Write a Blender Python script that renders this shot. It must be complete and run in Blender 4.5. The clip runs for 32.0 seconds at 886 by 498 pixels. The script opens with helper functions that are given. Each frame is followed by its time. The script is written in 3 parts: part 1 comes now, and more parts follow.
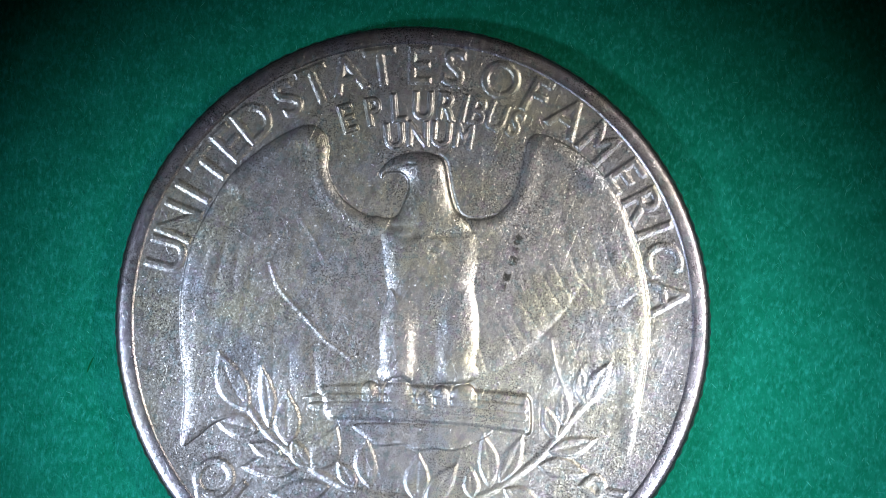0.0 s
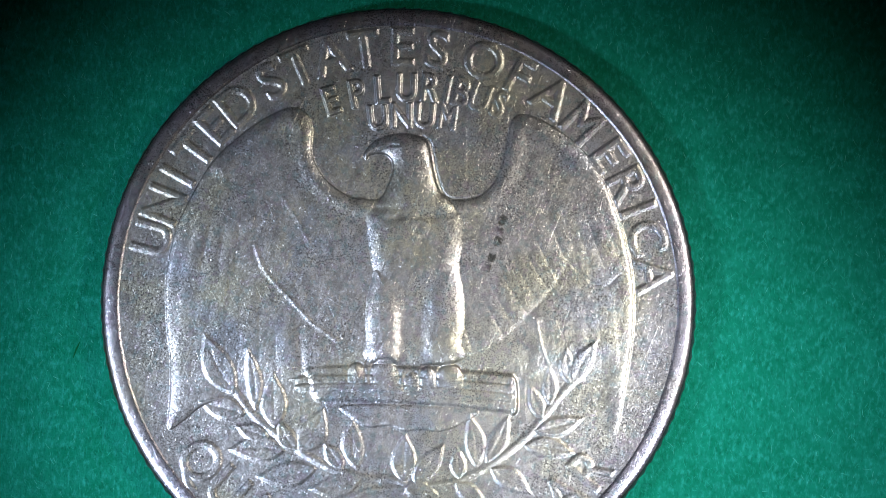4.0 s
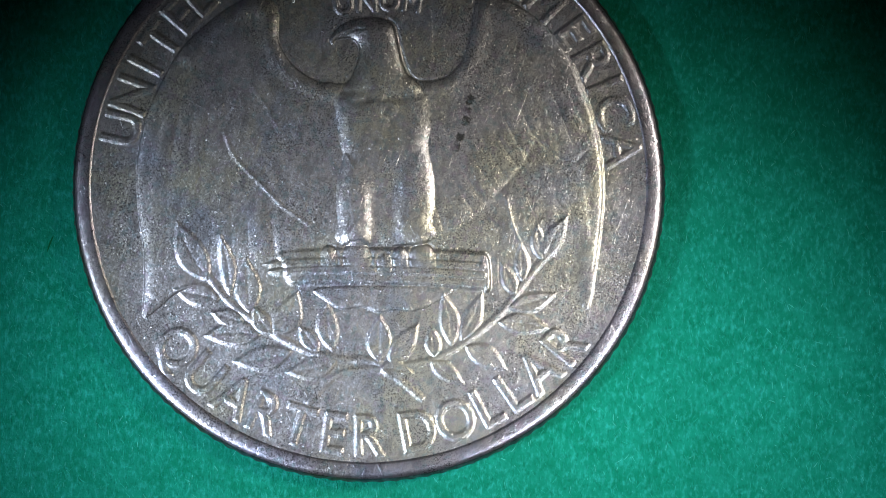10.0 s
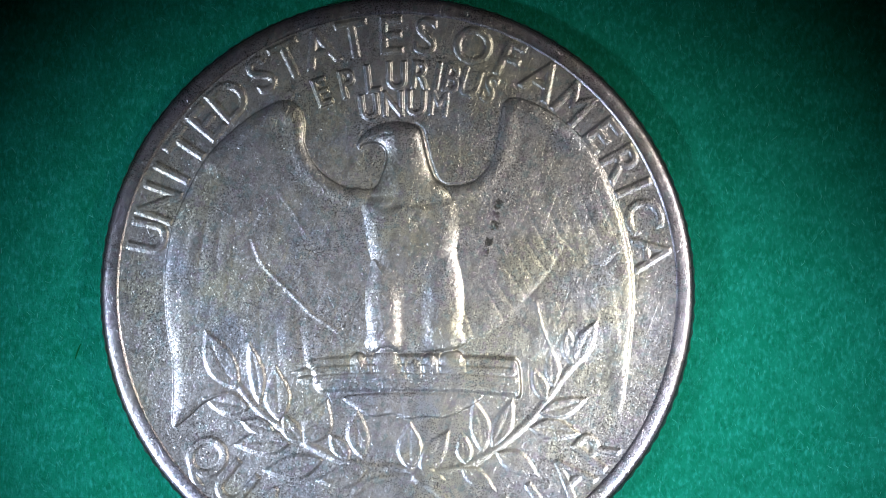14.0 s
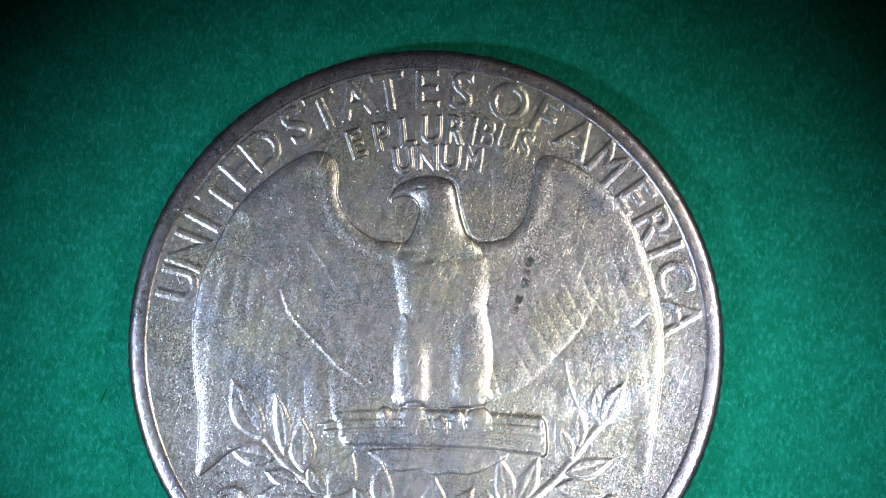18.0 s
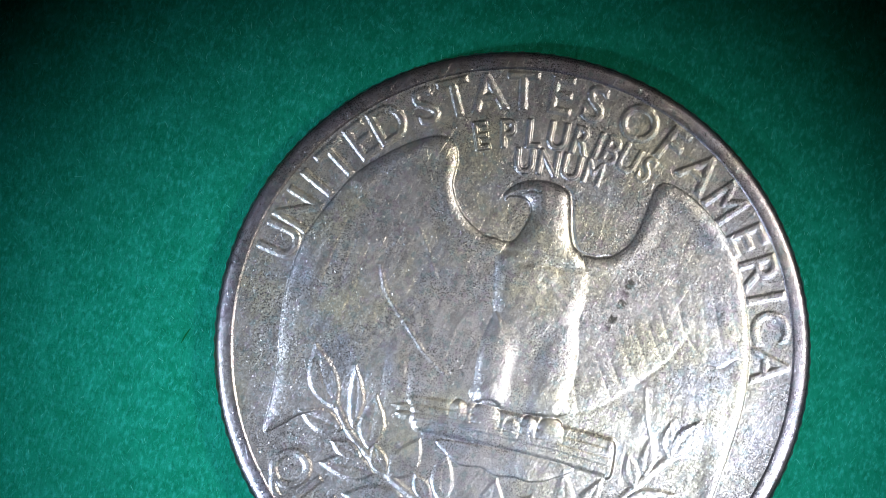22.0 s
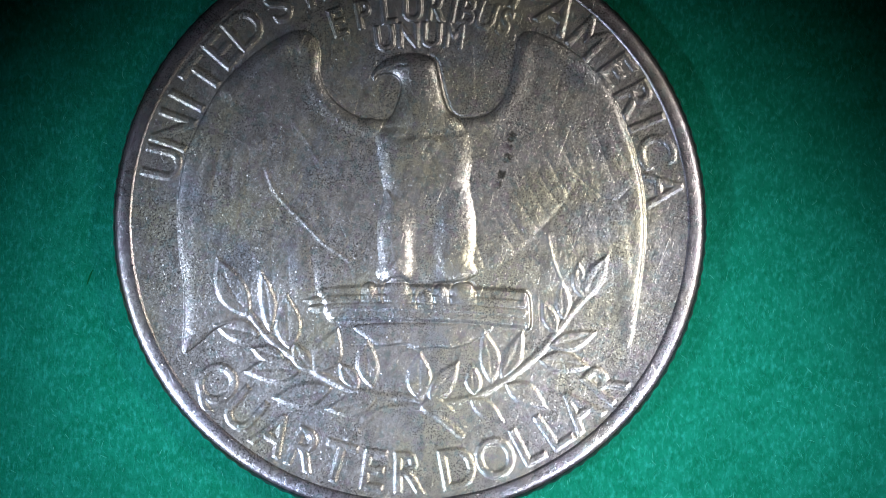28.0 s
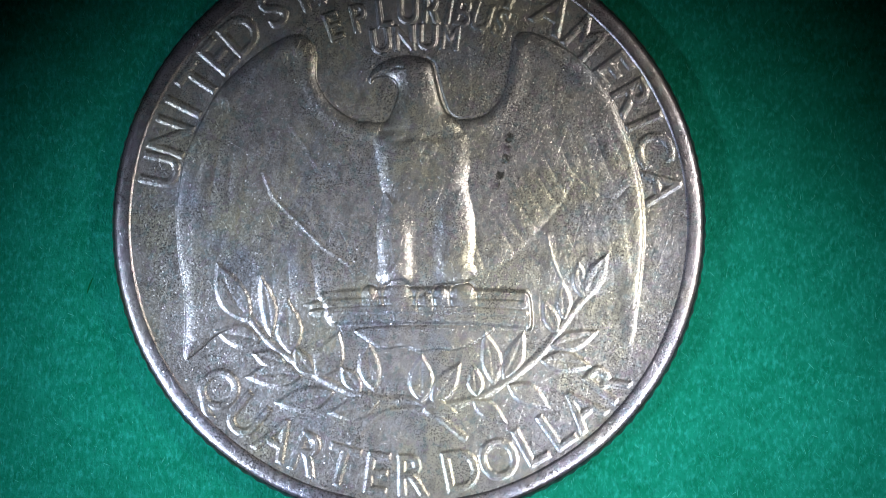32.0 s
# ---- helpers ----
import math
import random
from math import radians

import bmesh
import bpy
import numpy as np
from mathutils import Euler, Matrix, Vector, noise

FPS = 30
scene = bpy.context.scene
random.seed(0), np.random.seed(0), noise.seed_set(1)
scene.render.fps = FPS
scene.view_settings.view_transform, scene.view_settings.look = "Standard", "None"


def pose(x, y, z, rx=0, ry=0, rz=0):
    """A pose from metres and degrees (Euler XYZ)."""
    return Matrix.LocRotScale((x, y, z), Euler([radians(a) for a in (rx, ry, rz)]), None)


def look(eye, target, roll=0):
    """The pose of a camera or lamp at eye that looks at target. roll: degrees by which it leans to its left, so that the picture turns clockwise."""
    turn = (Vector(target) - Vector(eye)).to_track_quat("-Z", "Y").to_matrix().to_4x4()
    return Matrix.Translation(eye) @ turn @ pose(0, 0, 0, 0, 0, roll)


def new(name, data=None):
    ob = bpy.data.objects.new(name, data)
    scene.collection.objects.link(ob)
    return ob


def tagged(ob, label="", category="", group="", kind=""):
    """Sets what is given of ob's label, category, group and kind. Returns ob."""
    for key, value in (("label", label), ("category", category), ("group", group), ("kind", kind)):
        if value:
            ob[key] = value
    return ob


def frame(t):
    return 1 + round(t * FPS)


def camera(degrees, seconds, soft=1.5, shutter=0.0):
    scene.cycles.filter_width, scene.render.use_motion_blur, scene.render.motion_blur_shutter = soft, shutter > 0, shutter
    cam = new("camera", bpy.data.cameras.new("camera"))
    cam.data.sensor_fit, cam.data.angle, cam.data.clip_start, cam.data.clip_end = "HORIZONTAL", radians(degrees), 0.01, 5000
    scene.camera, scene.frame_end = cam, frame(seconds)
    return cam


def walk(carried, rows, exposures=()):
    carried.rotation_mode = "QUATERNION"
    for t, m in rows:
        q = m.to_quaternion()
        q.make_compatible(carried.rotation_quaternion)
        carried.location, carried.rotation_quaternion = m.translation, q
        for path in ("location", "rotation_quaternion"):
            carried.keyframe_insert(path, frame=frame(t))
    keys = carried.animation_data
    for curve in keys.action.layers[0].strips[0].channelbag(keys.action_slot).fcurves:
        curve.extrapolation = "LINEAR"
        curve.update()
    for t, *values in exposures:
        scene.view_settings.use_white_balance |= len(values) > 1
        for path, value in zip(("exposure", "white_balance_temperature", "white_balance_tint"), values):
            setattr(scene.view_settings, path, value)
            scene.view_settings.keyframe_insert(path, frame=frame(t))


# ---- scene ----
# All sizes below are in millimetres, turned into metres by MM.
MM = 0.001
cam = camera(22.18, 32.0, soft=0.9)
EYE = pose(0.79 * MM, -8.14 * MM, 94.47 * MM, 5.01, 0.49, 0)
walk(cam, [(0.0, EYE), (32.0, EYE)])

# The hand-moved sheet with the coin on it: seconds, coin centre x and y, turn in degrees.
ROWS = [
    (0.0, -1.2, -2.849, 0.0),
    (0.5, -1.205, -2.852, 0.01),
    (1.0, -1.205, -2.852, 0.01),
    (1.5, -1.171, -2.849, -0.01),
    (2.0, -1.297, -2.897, 0.07),
    (2.5, -1.133, -2.846, -0.05),
    (3.0, -1.133, -2.802, -0.03),
    (3.5, -1.478, -2.468, 0.31),
    (5.5, -2.164, -1.032, 0.88),
    (6.0, -2.431, -0.642, 1.19),
    (6.5, -2.773, -0.195, 1.55),
    (7.0, -2.941, 0.374, 1.93),
    (7.5, -3.135, 1.223, 2.13),
    (8.0, -3.184, 1.91, 2.31),
    (8.5, -3.149, 2.411, 2.37),
    (9.0, -3.121, 2.654, 2.4),
    (9.5, -3.05, 2.803, 2.36),
    (10.0, -3.036, 2.807, 2.37),
    (10.5, -3.034, 2.807, 2.38),
    (11.0, -3.107, 2.691, 2.54),
    (11.5, -3.316, 2.251, 3.06),
    (12.0, -3.028, 1.58, 3.14),
    (12.5, -2.862, 0.932, 3.25),
    (13.0, -2.485, 0.221, 3.13),
    (13.5, -2.154, -0.499, 3.09),
    (14.0, -1.837, -1.586, 2.99),
    (14.5, -1.539, -2.522, 2.88),
    (15.0, -1.105, -3.485, 2.63),
    (15.5, -0.949, -3.766, 2.54),
    (17.5, -0.726, -4.01, 1.75),
    (18.0, -0.657, -3.853, 1.26),
    (18.5, -0.441, -4.007, -0.38),
    (19.0, 0.121, -4.102, -2.42),
    (19.5, 0.965, -3.817, -4.78),
    (20.0, 1.735, -3.424, -6.72),
    (20.5, 1.905, -3.574, -7.49),
    (21.0, 2.272, -3.796, -8.01),
    (21.5, 2.841, -3.946, -9.4),
    (22.0, 2.909, -3.935, -9.7),
    (22.5, 2.967, -3.867, -9.84),
    (23.0, 2.916, -3.835, -9.65),
    (23.5, 2.762, -3.701, -8.81),
    (24.0, 2.407, -3.645, -7.61),
    (24.5, 1.572, -3.398, -5.26),
    (25.0, 0.067, -3.099, -2.49),
    (25.5, -1.155, -2.633, 0.43),
    (26.0, -1.196, -1.454, 1.22),
    (26.5, -1.438, -0.665, 1.8),
    (28.5, -1.32, 1.64, 2.04),
    (29.0, -1.336, 1.769, 2.22),
    (29.5, -1.34, 1.906, 2.38),
    (30.0, -1.356, 2.0, 2.57),
    (30.5, -1.29, 1.894, 2.9),
    (31.0, -1.24, 1.609, 2.9),
    (31.5, -1.157, 1.288, 2.92),
    (32.0, -1.373, 1.177, 2.98),
]


# ---- world and lamps ----
world = bpy.data.worlds.new("dim_room")
scene.world = world
world.use_nodes = True
world.node_tree.nodes["Background"].inputs[0].default_value = (0.75, 0.85, 1.0, 1)
world.node_tree.nodes["Background"].inputs[1].default_value = 0.003


def spot(name, eye, target, watts, colour, size, cone, blend):
    data = bpy.data.lights.new(name, "SPOT")
    data.energy, data.color, data.shadow_soft_size = watts, colour, size * MM
    data.spot_size, data.spot_blend = radians(cone), blend
    ob = new(name, data)
    ob.matrix_world = look([v * MM for v in eye], [v * MM for v in target])
    return ob


spot("cool_led", (-49, -24, 65), (-6.0, -6.0, 0), 0.31, (0.74, 0.86, 1.0), 8.0, 22.5, 1.0)
spot("warm_led", (49, 9, 74), (1.5, -4.4, 0), 0.225, (1.0, 0.925, 0.76), 9.0, 19.6, 1.0)
# Unseen fill spot, added to brighten the lower right of the sheet.
spot("lower_right_fill", (34, -31, 86), (12.0, -8.8, 0), 0.24, (0.84, 0.91, 1.0), 5.0, 16.8, 1.0)


# ---- materials ----
def material(name):
    m = bpy.data.materials.new(name)
    m.use_nodes = True
    t = m.node_tree
    return m, t, t.nodes["Principled BSDF"]


class Graph:
    """Short hand for a node tree whose coordinates are millimetres of the object."""

    def __init__(self, tree):
        self.tree = tree
        tc = tree.nodes.new("ShaderNodeTexCoord")
        self.mm = self.vec("MULTIPLY", tc.outputs["Object"], (1000, 1000, 1000))

    def put(self, socket, value):
        if isinstance(value, bpy.types.NodeSocket):
            self.tree.links.new(value, socket)
        else:
            socket.default_value = value

    def vec(self, op, a, b):
        n = self.tree.nodes.new("ShaderNodeVectorMath")
        n.operation = op
        self.put(n.inputs[0], a), self.put(n.inputs[1], b)
        return n.outputs["Value" if op == "DISTANCE" else 0]

    def math(self, op, a, b=0.0, clamp=False):
        n = self.tree.nodes.new("ShaderNodeMath")
        n.operation, n.use_clamp = op, clamp
        self.put(n.inputs[0], a), self.put(n.inputs[1], b)
        return n.outputs[0]

    def noise(self, scale, detail=3.0, rough=0.55, turn=0.0, stretch=(1, 1, 1), shift=0.0):
        n = self.tree.nodes.new("ShaderNodeMapping")
        self.put(n.inputs["Vector"], self.mm)
        n.inputs["Rotation"].default_value = (0, 0, radians(turn))
        first = n.outputs[0]
        n = self.tree.nodes.new("ShaderNodeMapping")
        self.put(n.inputs["Vector"], first)
        n.inputs["Scale"].default_value = stretch
        n.inputs["Location"].default_value = (shift, shift * 0.7, 0)
        k = self.tree.nodes.new("ShaderNodeTexNoise")
        self.put(k.inputs["Vector"], n.outputs[0])
        k.inputs["Scale"].default_value, k.inputs["Detail"].default_value, k.inputs["Roughness"].default_value = scale, detail, rough
        return k.outputs[0]

    def facets(self, normal, scale, tilt, turn=0.0, stretch=(1, 1, 1)):
        """Leans the normal a little differently in each small cell: few cells lean far, most hardly."""
        first = self.tree.nodes.new("ShaderNodeMapping")
        self.put(first.inputs["Vector"], self.mm)
        first.inputs["Rotation"].default_value = (0, 0, radians(turn))
        n = self.tree.nodes.new("ShaderNodeMapping")
        self.put(n.inputs["Vector"], first.outputs[0])
        n.inputs["Scale"].default_value = stretch
        v = self.tree.nodes.new("ShaderNodeTexVoronoi")
        self.put(v.inputs["Vector"], n.outputs[0])
        v.inputs["Scale"].default_value = scale
        c = self.vec("SUBTRACT", v.outputs["Color"], (0.5, 0.5, 0.5))
        c = self.vec("MULTIPLY", self.vec("MULTIPLY", c, self.vec("MULTIPLY", c, c)), (tilt * 8, tilt * 8, 0))
        return self.vec("NORMALIZE", self.vec("ADD", normal, c), (0, 0, 0))

    def scratches(self, normal, turn, wide, long, share, tilt):
        """Thin long cells, of which a small share leans sideways like the wall of a scratch."""
        first = self.tree.nodes.new("ShaderNodeMapping")
        self.put(first.inputs["Vector"], self.mm)
        first.inputs["Rotation"].default_value = (0, 0, radians(turn))
        n = self.tree.nodes.new("ShaderNodeMapping")
        self.put(n.inputs["Vector"], first.outputs[0])
        n.inputs["Scale"].default_value = (1 / wide, 1 / long, 0.5)
        n.inputs["Location"].default_value = (turn, 0, 0.2)
        v = self.tree.nodes.new("ShaderNodeTexVoronoi")
        self.put(v.inputs["Vector"], n.outputs[0])
        v.inputs["Scale"].default_value = 1.0
        parts_ = self.tree.nodes.new("ShaderNodeSeparateColor")
        self.put(parts_.inputs[0], v.outputs["Color"])
        chosen = self.band(parts_.outputs[0], 1 - share, 1 - share + 0.004)
        lean = self.math("MULTIPLY", chosen, self.math("MULTIPLY", self.math("SUBTRACT", parts_.outputs[1], 0.5), 2 * tilt))
        way = self.tree.nodes.new("ShaderNodeCombineXYZ")
        self.put(way.inputs[0], self.math("MULTIPLY", lean, math.cos(radians(turn))))
        self.put(way.inputs[1], self.math("MULTIPLY", lean, -math.sin(radians(turn))))
        return self.vec("NORMALIZE", self.vec("ADD", normal, way.outputs[0]), (0, 0, 0))

    def band(self, value, lo, hi, a=0.0, b=1.0):
        n = self.tree.nodes.new("ShaderNodeMapRange")
        n.interpolation_type = "SMOOTHSTEP"
        self.put(n.inputs[0], value)
        for i, v in enumerate((lo, hi, a, b)):
            n.inputs[1 + i].default_value = v
        return n.outputs[0]

    def mix(self, fac, a, b):
        n = self.tree.nodes.new("ShaderNodeMix")
        n.data_type = "RGBA"
        self.put(n.inputs[0], fac)
        for s, v in ((n.inputs[6], a), (n.inputs[7], b)):
            self.put(s, v if isinstance(v, bpy.types.NodeSocket) else (*v, 1))
        return n.outputs[2]

    def bump(self, height, distance, strength=1.0, normal=None):
        n = self.tree.nodes.new("ShaderNodeBump")
        self.put(n.inputs["Height"], height)
        n.inputs["Distance"].default_value, n.inputs["Strength"].default_value = distance, strength
        if normal:
            self.put(n.inputs["Normal"], normal)
        return n.outputs[0]


def scratched_metal(name, base, blue, yellow, spots=(), rough=0.36, grain=1.0, body=0.9):
    """Worn copper-nickel: toning in patches, pitting, many fine scratches in two main directions."""
    m, t, p = material(name)
    g = Graph(t)
    colour = g.mix(g.band(g.noise(0.35, 4), 0.42, 0.66), base, yellow)
    colour = g.mix(g.band(g.noise(0.42, 5, 0.6, shift=7), 0.5, 0.72), colour, blue)
    where = g.band(g.noise(0.5, 4, 0.6, shift=21), 0.35, 0.65, 0.15, 0.9)
    pits = g.band(g.noise(15.0, 3, 0.65, shift=3), 0.515, 0.58)
    colour = g.mix(g.math("MULTIPLY", pits, where), colour, tuple(0.18 * c for c in base))
    for x, y, r in spots:
        away = g.vec("DISTANCE", g.mm, (x, y, 1.68))
        edge = g.math("ADD", away, g.math("MULTIPLY", g.noise(6.0, 5, 0.75, shift=x), 0.75))
        colour = g.mix(g.band(edge, r + 0.45, r + 0.33, 0.0, 0.85), colour, (0.05, 0.05, 0.045))
    stain = g.band(g.noise(1.3, 5, 0.65, 20, (1.7, 0.7, 1), 5.0), 0.44, 0.66, 0.0, 0.5)
    colour = g.mix(stain, colour, tuple(0.42 * c for c in base))
    colour = g.mix(g.band(g.noise(3.2, 3, 0.6, shift=31), 0.52, 0.66, 0.0, 0.42), colour, (0.25, 0.37, 0.41))
    colour = g.mix(g.band(g.noise(2.6, 3, 0.6, shift=43), 0.54, 0.68, 0.0, 0.4), colour, (0.42, 0.33, 0.44))
    g.put(p.inputs["Base Color"], colour)
    p.inputs["Metallic"].default_value = body
    g.put(p.inputs["Roughness"], g.band(g.noise(5.0, 5, 0.7, shift=11), 0.3, 0.7, rough - 0.04, rough + 0.05))
    pit = g.noise(16.0, 2, 0.5, shift=3)
    n = g.bump(pit, 0.0030 * MM * grain)
    n = g.bump(g.noise(1.6, 4, 0.6, 20, (1.8, 0.7, 1), 9.0), 0.012 * MM * grain, normal=n)
    n = g.facets(n, 18.0, 0.088 * grain)
    n = g.facets(n, 1.0, 0.030 * grain, 17, (22.0, 5.0, 8.0))
    n = g.scratches(n, 16, 0.026, 0.40, 0.05, 0.14)
    n = g.scratches(n, 40, 0.030, 0.040, 0.030, 0.24)
    n = g.scratches(n, -35, 0.028, 0.050, 0.025, 0.22)
    n = g.scratches(n, 24, 0.024, 0.26, 0.035, 0.13)
    n = g.scratches(n, 23, 0.026, 1.4, 0.012, 0.20)
    n = g.scratches(n, -22, 0.024, 0.5, 0.022, 0.13)
    n = g.scratches(n, 62, 0.024, 1.8, 0.005, 0.15)
    n = g.scratches(n, -58, 0.024, 1.1, 0.006, 0.13)
    g.put(p.inputs["Normal"], n)
    return m


SPOTS = ((4.30, 3.22, 0.16), (4.18, 2.80, 0.10), (4.10, 2.36, 0.17), (3.83, 1.66, 0.15), (3.70, 1.24, 0.12), (2.14, -9.11, 0.02), (2.52, 1.49, 0.06))
METAL = scratched_metal("worn_cupronickel", (0.565, 0.545, 0.58), (0.46, 0.49, 0.60), (0.59, 0.57, 0.495), SPOTS, rough=0.365, body=0.86)
RIM_METAL = scratched_metal("rubbed_rim_cupronickel", (0.51, 0.48, 0.57), (0.42, 0.43, 0.58), (0.52, 0.49, 0.48), rough=0.31, grain=0.6, body=0.93)
# Toned edge; its base colour is also darkened for shade on the steep side.
EDGE_METAL = scratched_metal("toned_shaded_edge_cupronickel", (0.17, 0.155, 0.19), (0.12, 0.12, 0.20), (0.20, 0.15, 0.12), rough=0.42)
COPPER = scratched_metal("copper_core", (0.30, 0.125, 0.065), (0.20, 0.085, 0.06), (0.20, 0.10, 0.05), rough=0.45)


def green_paper():
    m, t, p = material("green_craft_paper")
    g = Graph(t)
    colour = g.mix(g.band(g.noise(0.9, 5, 0.6), 0.35, 0.68), (0.004, 0.27, 0.162), (0.010, 0.36, 0.245))
    colour = g.mix(g.band(g.noise(3.5, 4, 0.6, 8, (1.6, 0.8, 1)), 0.46, 0.72, 0, 0.75), colour, (0.035, 0.54, 0.46))
    colour = g.mix(g.band(g.noise(4.5, 4, 0.6, -5, (1.4, 0.8, 1), 4.0), 0.48, 0.70, 0, 0.5), colour, (0.003, 0.165, 0.092))
    colour = g.mix(g.band(g.noise(0.22, 3, 0.6, shift=13), 0.4, 0.65, 0, 0.3), colour, (0.005, 0.225, 0.137))
    g.put(p.inputs["Base Color"], colour)
    p.inputs["Roughness"].default_value = 0.85
    p.inputs["Specular IOR Level"].default_value = 0.08
    n = g.bump(g.noise(2.2, 5, 0.65, 6, (1.5, 0.7, 1)), 0.16 * MM)
    n = g.bump(g.noise(9.0, 4, 0.7, shift=2), 0.06 * MM, normal=n)
    g.put(p.inputs["Normal"], n)
    return m


def fibre_material(name, dark, light, pale):
    m, t, p = material(name)
    g = Graph(t)
    info = t.nodes.new("ShaderNodeNewGeometry").outputs["Random Per Island"]
    colour = g.mix(info, dark, light)
    colour = g.mix(g.band(info, 0.93, 0.96), colour, pale)
    g.put(p.inputs["Base Color"], colour)
    p.inputs["Roughness"].default_value = 0.9
    p.inputs["Specular IOR Level"].default_value = 0.05
    return m


PAPER = green_paper()
FIBRE = fibre_material("green_fibres", (0.008, 0.34, 0.22), (0.03, 0.52, 0.40), (0.10, 0.66, 0.58))
DARK_FIBRE = fibre_material("dark_green_fibre", (0.004, 0.12, 0.045), (0.004, 0.14, 0.05), (0.004, 0.13, 0.045))


def table_material():
    m, t, p = material("grey_laminate")
    g = Graph(t)
    g.put(p.inputs["Base Color"], g.mix(g.noise(0.05, 5), (0.14, 0.135, 0.13), (0.20, 0.195, 0.19)))
    p.inputs["Roughness"].default_value = 0.5
    return m


TABLE = table_material()


# ---- mesh helpers ----
def grid_mesh(name, verts, quads, normals=None):
    """A smooth mesh from arrays of vertices and of quads."""
    me = bpy.data.meshes.new(name)
    me.vertices.add(len(verts))
    me.vertices.foreach_set("co", np.asarray(verts, np.float32).ravel())
    me.loops.add(len(quads) * 4)
    me.loops.foreach_set("vertex_index", np.asarray(quads, np.int32).ravel())
    me.polygons.add(len(quads))
    me.polygons.foreach_set("loop_start", np.arange(len(quads), dtype=np.int32) * 4)
    me.update(calc_edges=True)
    me.polygons.foreach_set("use_smooth", np.ones(len(quads), bool))
    if normals is not None:
        me.normals_split_custom_set_from_vertices(normals)
    return me


def child(name, me, mat, parent, label=""):
    ob = new(name, me)
    me.materials.append(mat)
    ob.parent = parent
    if label:
        tagged(ob, label)
    return ob


def slab(name, w, h, z0, z1, bevel, mat):
    bm = bmesh.new()
    bmesh.ops.create_cube(bm, size=1, matrix=Matrix.Translation((0, 0, (z0 + z1) / 2)) @ Matrix.Diagonal((w, h, z1 - z0, 1)))
    bmesh.ops.bevel(bm, geom=bm.edges[:], offset=bevel, segments=2, affect="EDGES")
    me = bpy.data.meshes.new(name)
    bm.to_mesh(me), bm.free()
    me.materials.append(mat)
    return new(name, me)


# ---- setting: the table under the sheet ----
table = slab("tabletop", 0.60, 0.45, -0.0250, -0.0003, 0.002, TABLE)
tagged(table, "plain grey laminate tabletop under the green sheet", "table", kind="structure")

# ---- the green sheet ----
paper = slab("paper_sheet", 0.148, 0.105, -0.00028, 0.0, 0.00006, PAPER)
tagged(paper, "green fibrous craft paper sheet lying flat under the coin", "paper")


def fibres(count, seed, width, height, longest, thick=1.0):
    """Loose fibres as thin bent ribbons that lie on the sheet."""
    rng = np.random.default_rng(seed)
    c = np.stack([rng.uniform(-width, width, count), rng.uniform(-height, height, count)], 1)
    a = np.pi / 2 + rng.normal(0.12, 0.55, count)
    ln = rng.uniform(0.25, 1.0, count) ** 1.5 * longest
    half = rng.uniform(0.004, 0.009, count) * thick
    bend = rng.normal(0, 0.3, count)
    lift = rng.uniform(0.0, 0.02, count)
    steps = 5
    verts = np.zeros((count, steps, 2, 3))
    x, y = c[:, 0].copy(), c[:, 1].copy()
    for k in range(steps):
        s = k / (steps - 1)
        ang = a + bend * (s - 0.5)
        taper = 1 - 0.6 * abs(2 * s - 1) ** 3
        nx, ny = -np.sin(ang) * half * taper, np.cos(ang) * half * taper
        z = 0.004 + lift * np.sin(np.pi * s)
        verts[:, k, 0] = np.stack([x + nx, y + ny, z], 1)
        verts[:, k, 1] = np.stack([x - nx, y - ny, z + 0.004], 1)
        x, y = x + np.cos(ang) * ln / (steps - 1), y + np.sin(ang) * ln / (steps - 1)
    base = np.arange(count)[:, None] * steps * 2 + np.arange(steps - 1)[None] * 2
    quads = np.stack([base, base + 1, base + 3, base + 2], -1).reshape(-1, 4)
    return grid_mesh("fibres", verts.reshape(-1, 3) * MM, quads)


tagged(child("paper_fuzz", fibres(52000, 5, 27, 19, 0.34, 1.15), FIBRE, paper, "pale green paper fibres on the sheet"), kind="stuff")
dark = child("dark_fibre", fibres(1, 9, 0.01, 0.01, 0.95, 4.5), DARK_FIBRE, paper, "short dark green fibre in the sheet")
dark.matrix_basis = pose(-13.72 * MM, -2.20 * MM, 0, 0, 0, 22)

# ---- the coin ----
RADIUS, THICK, FIELD, RIM_IN = 12.32, 1.75, 1.615, 11.52
CENTRE = (-0.06, -0.08)
coin = new("coin")
coin.empty_display_size = 0.01
tagged(coin, "worn silver-coloured quarter dollar coin, eagle side up, on green paper", "coin")


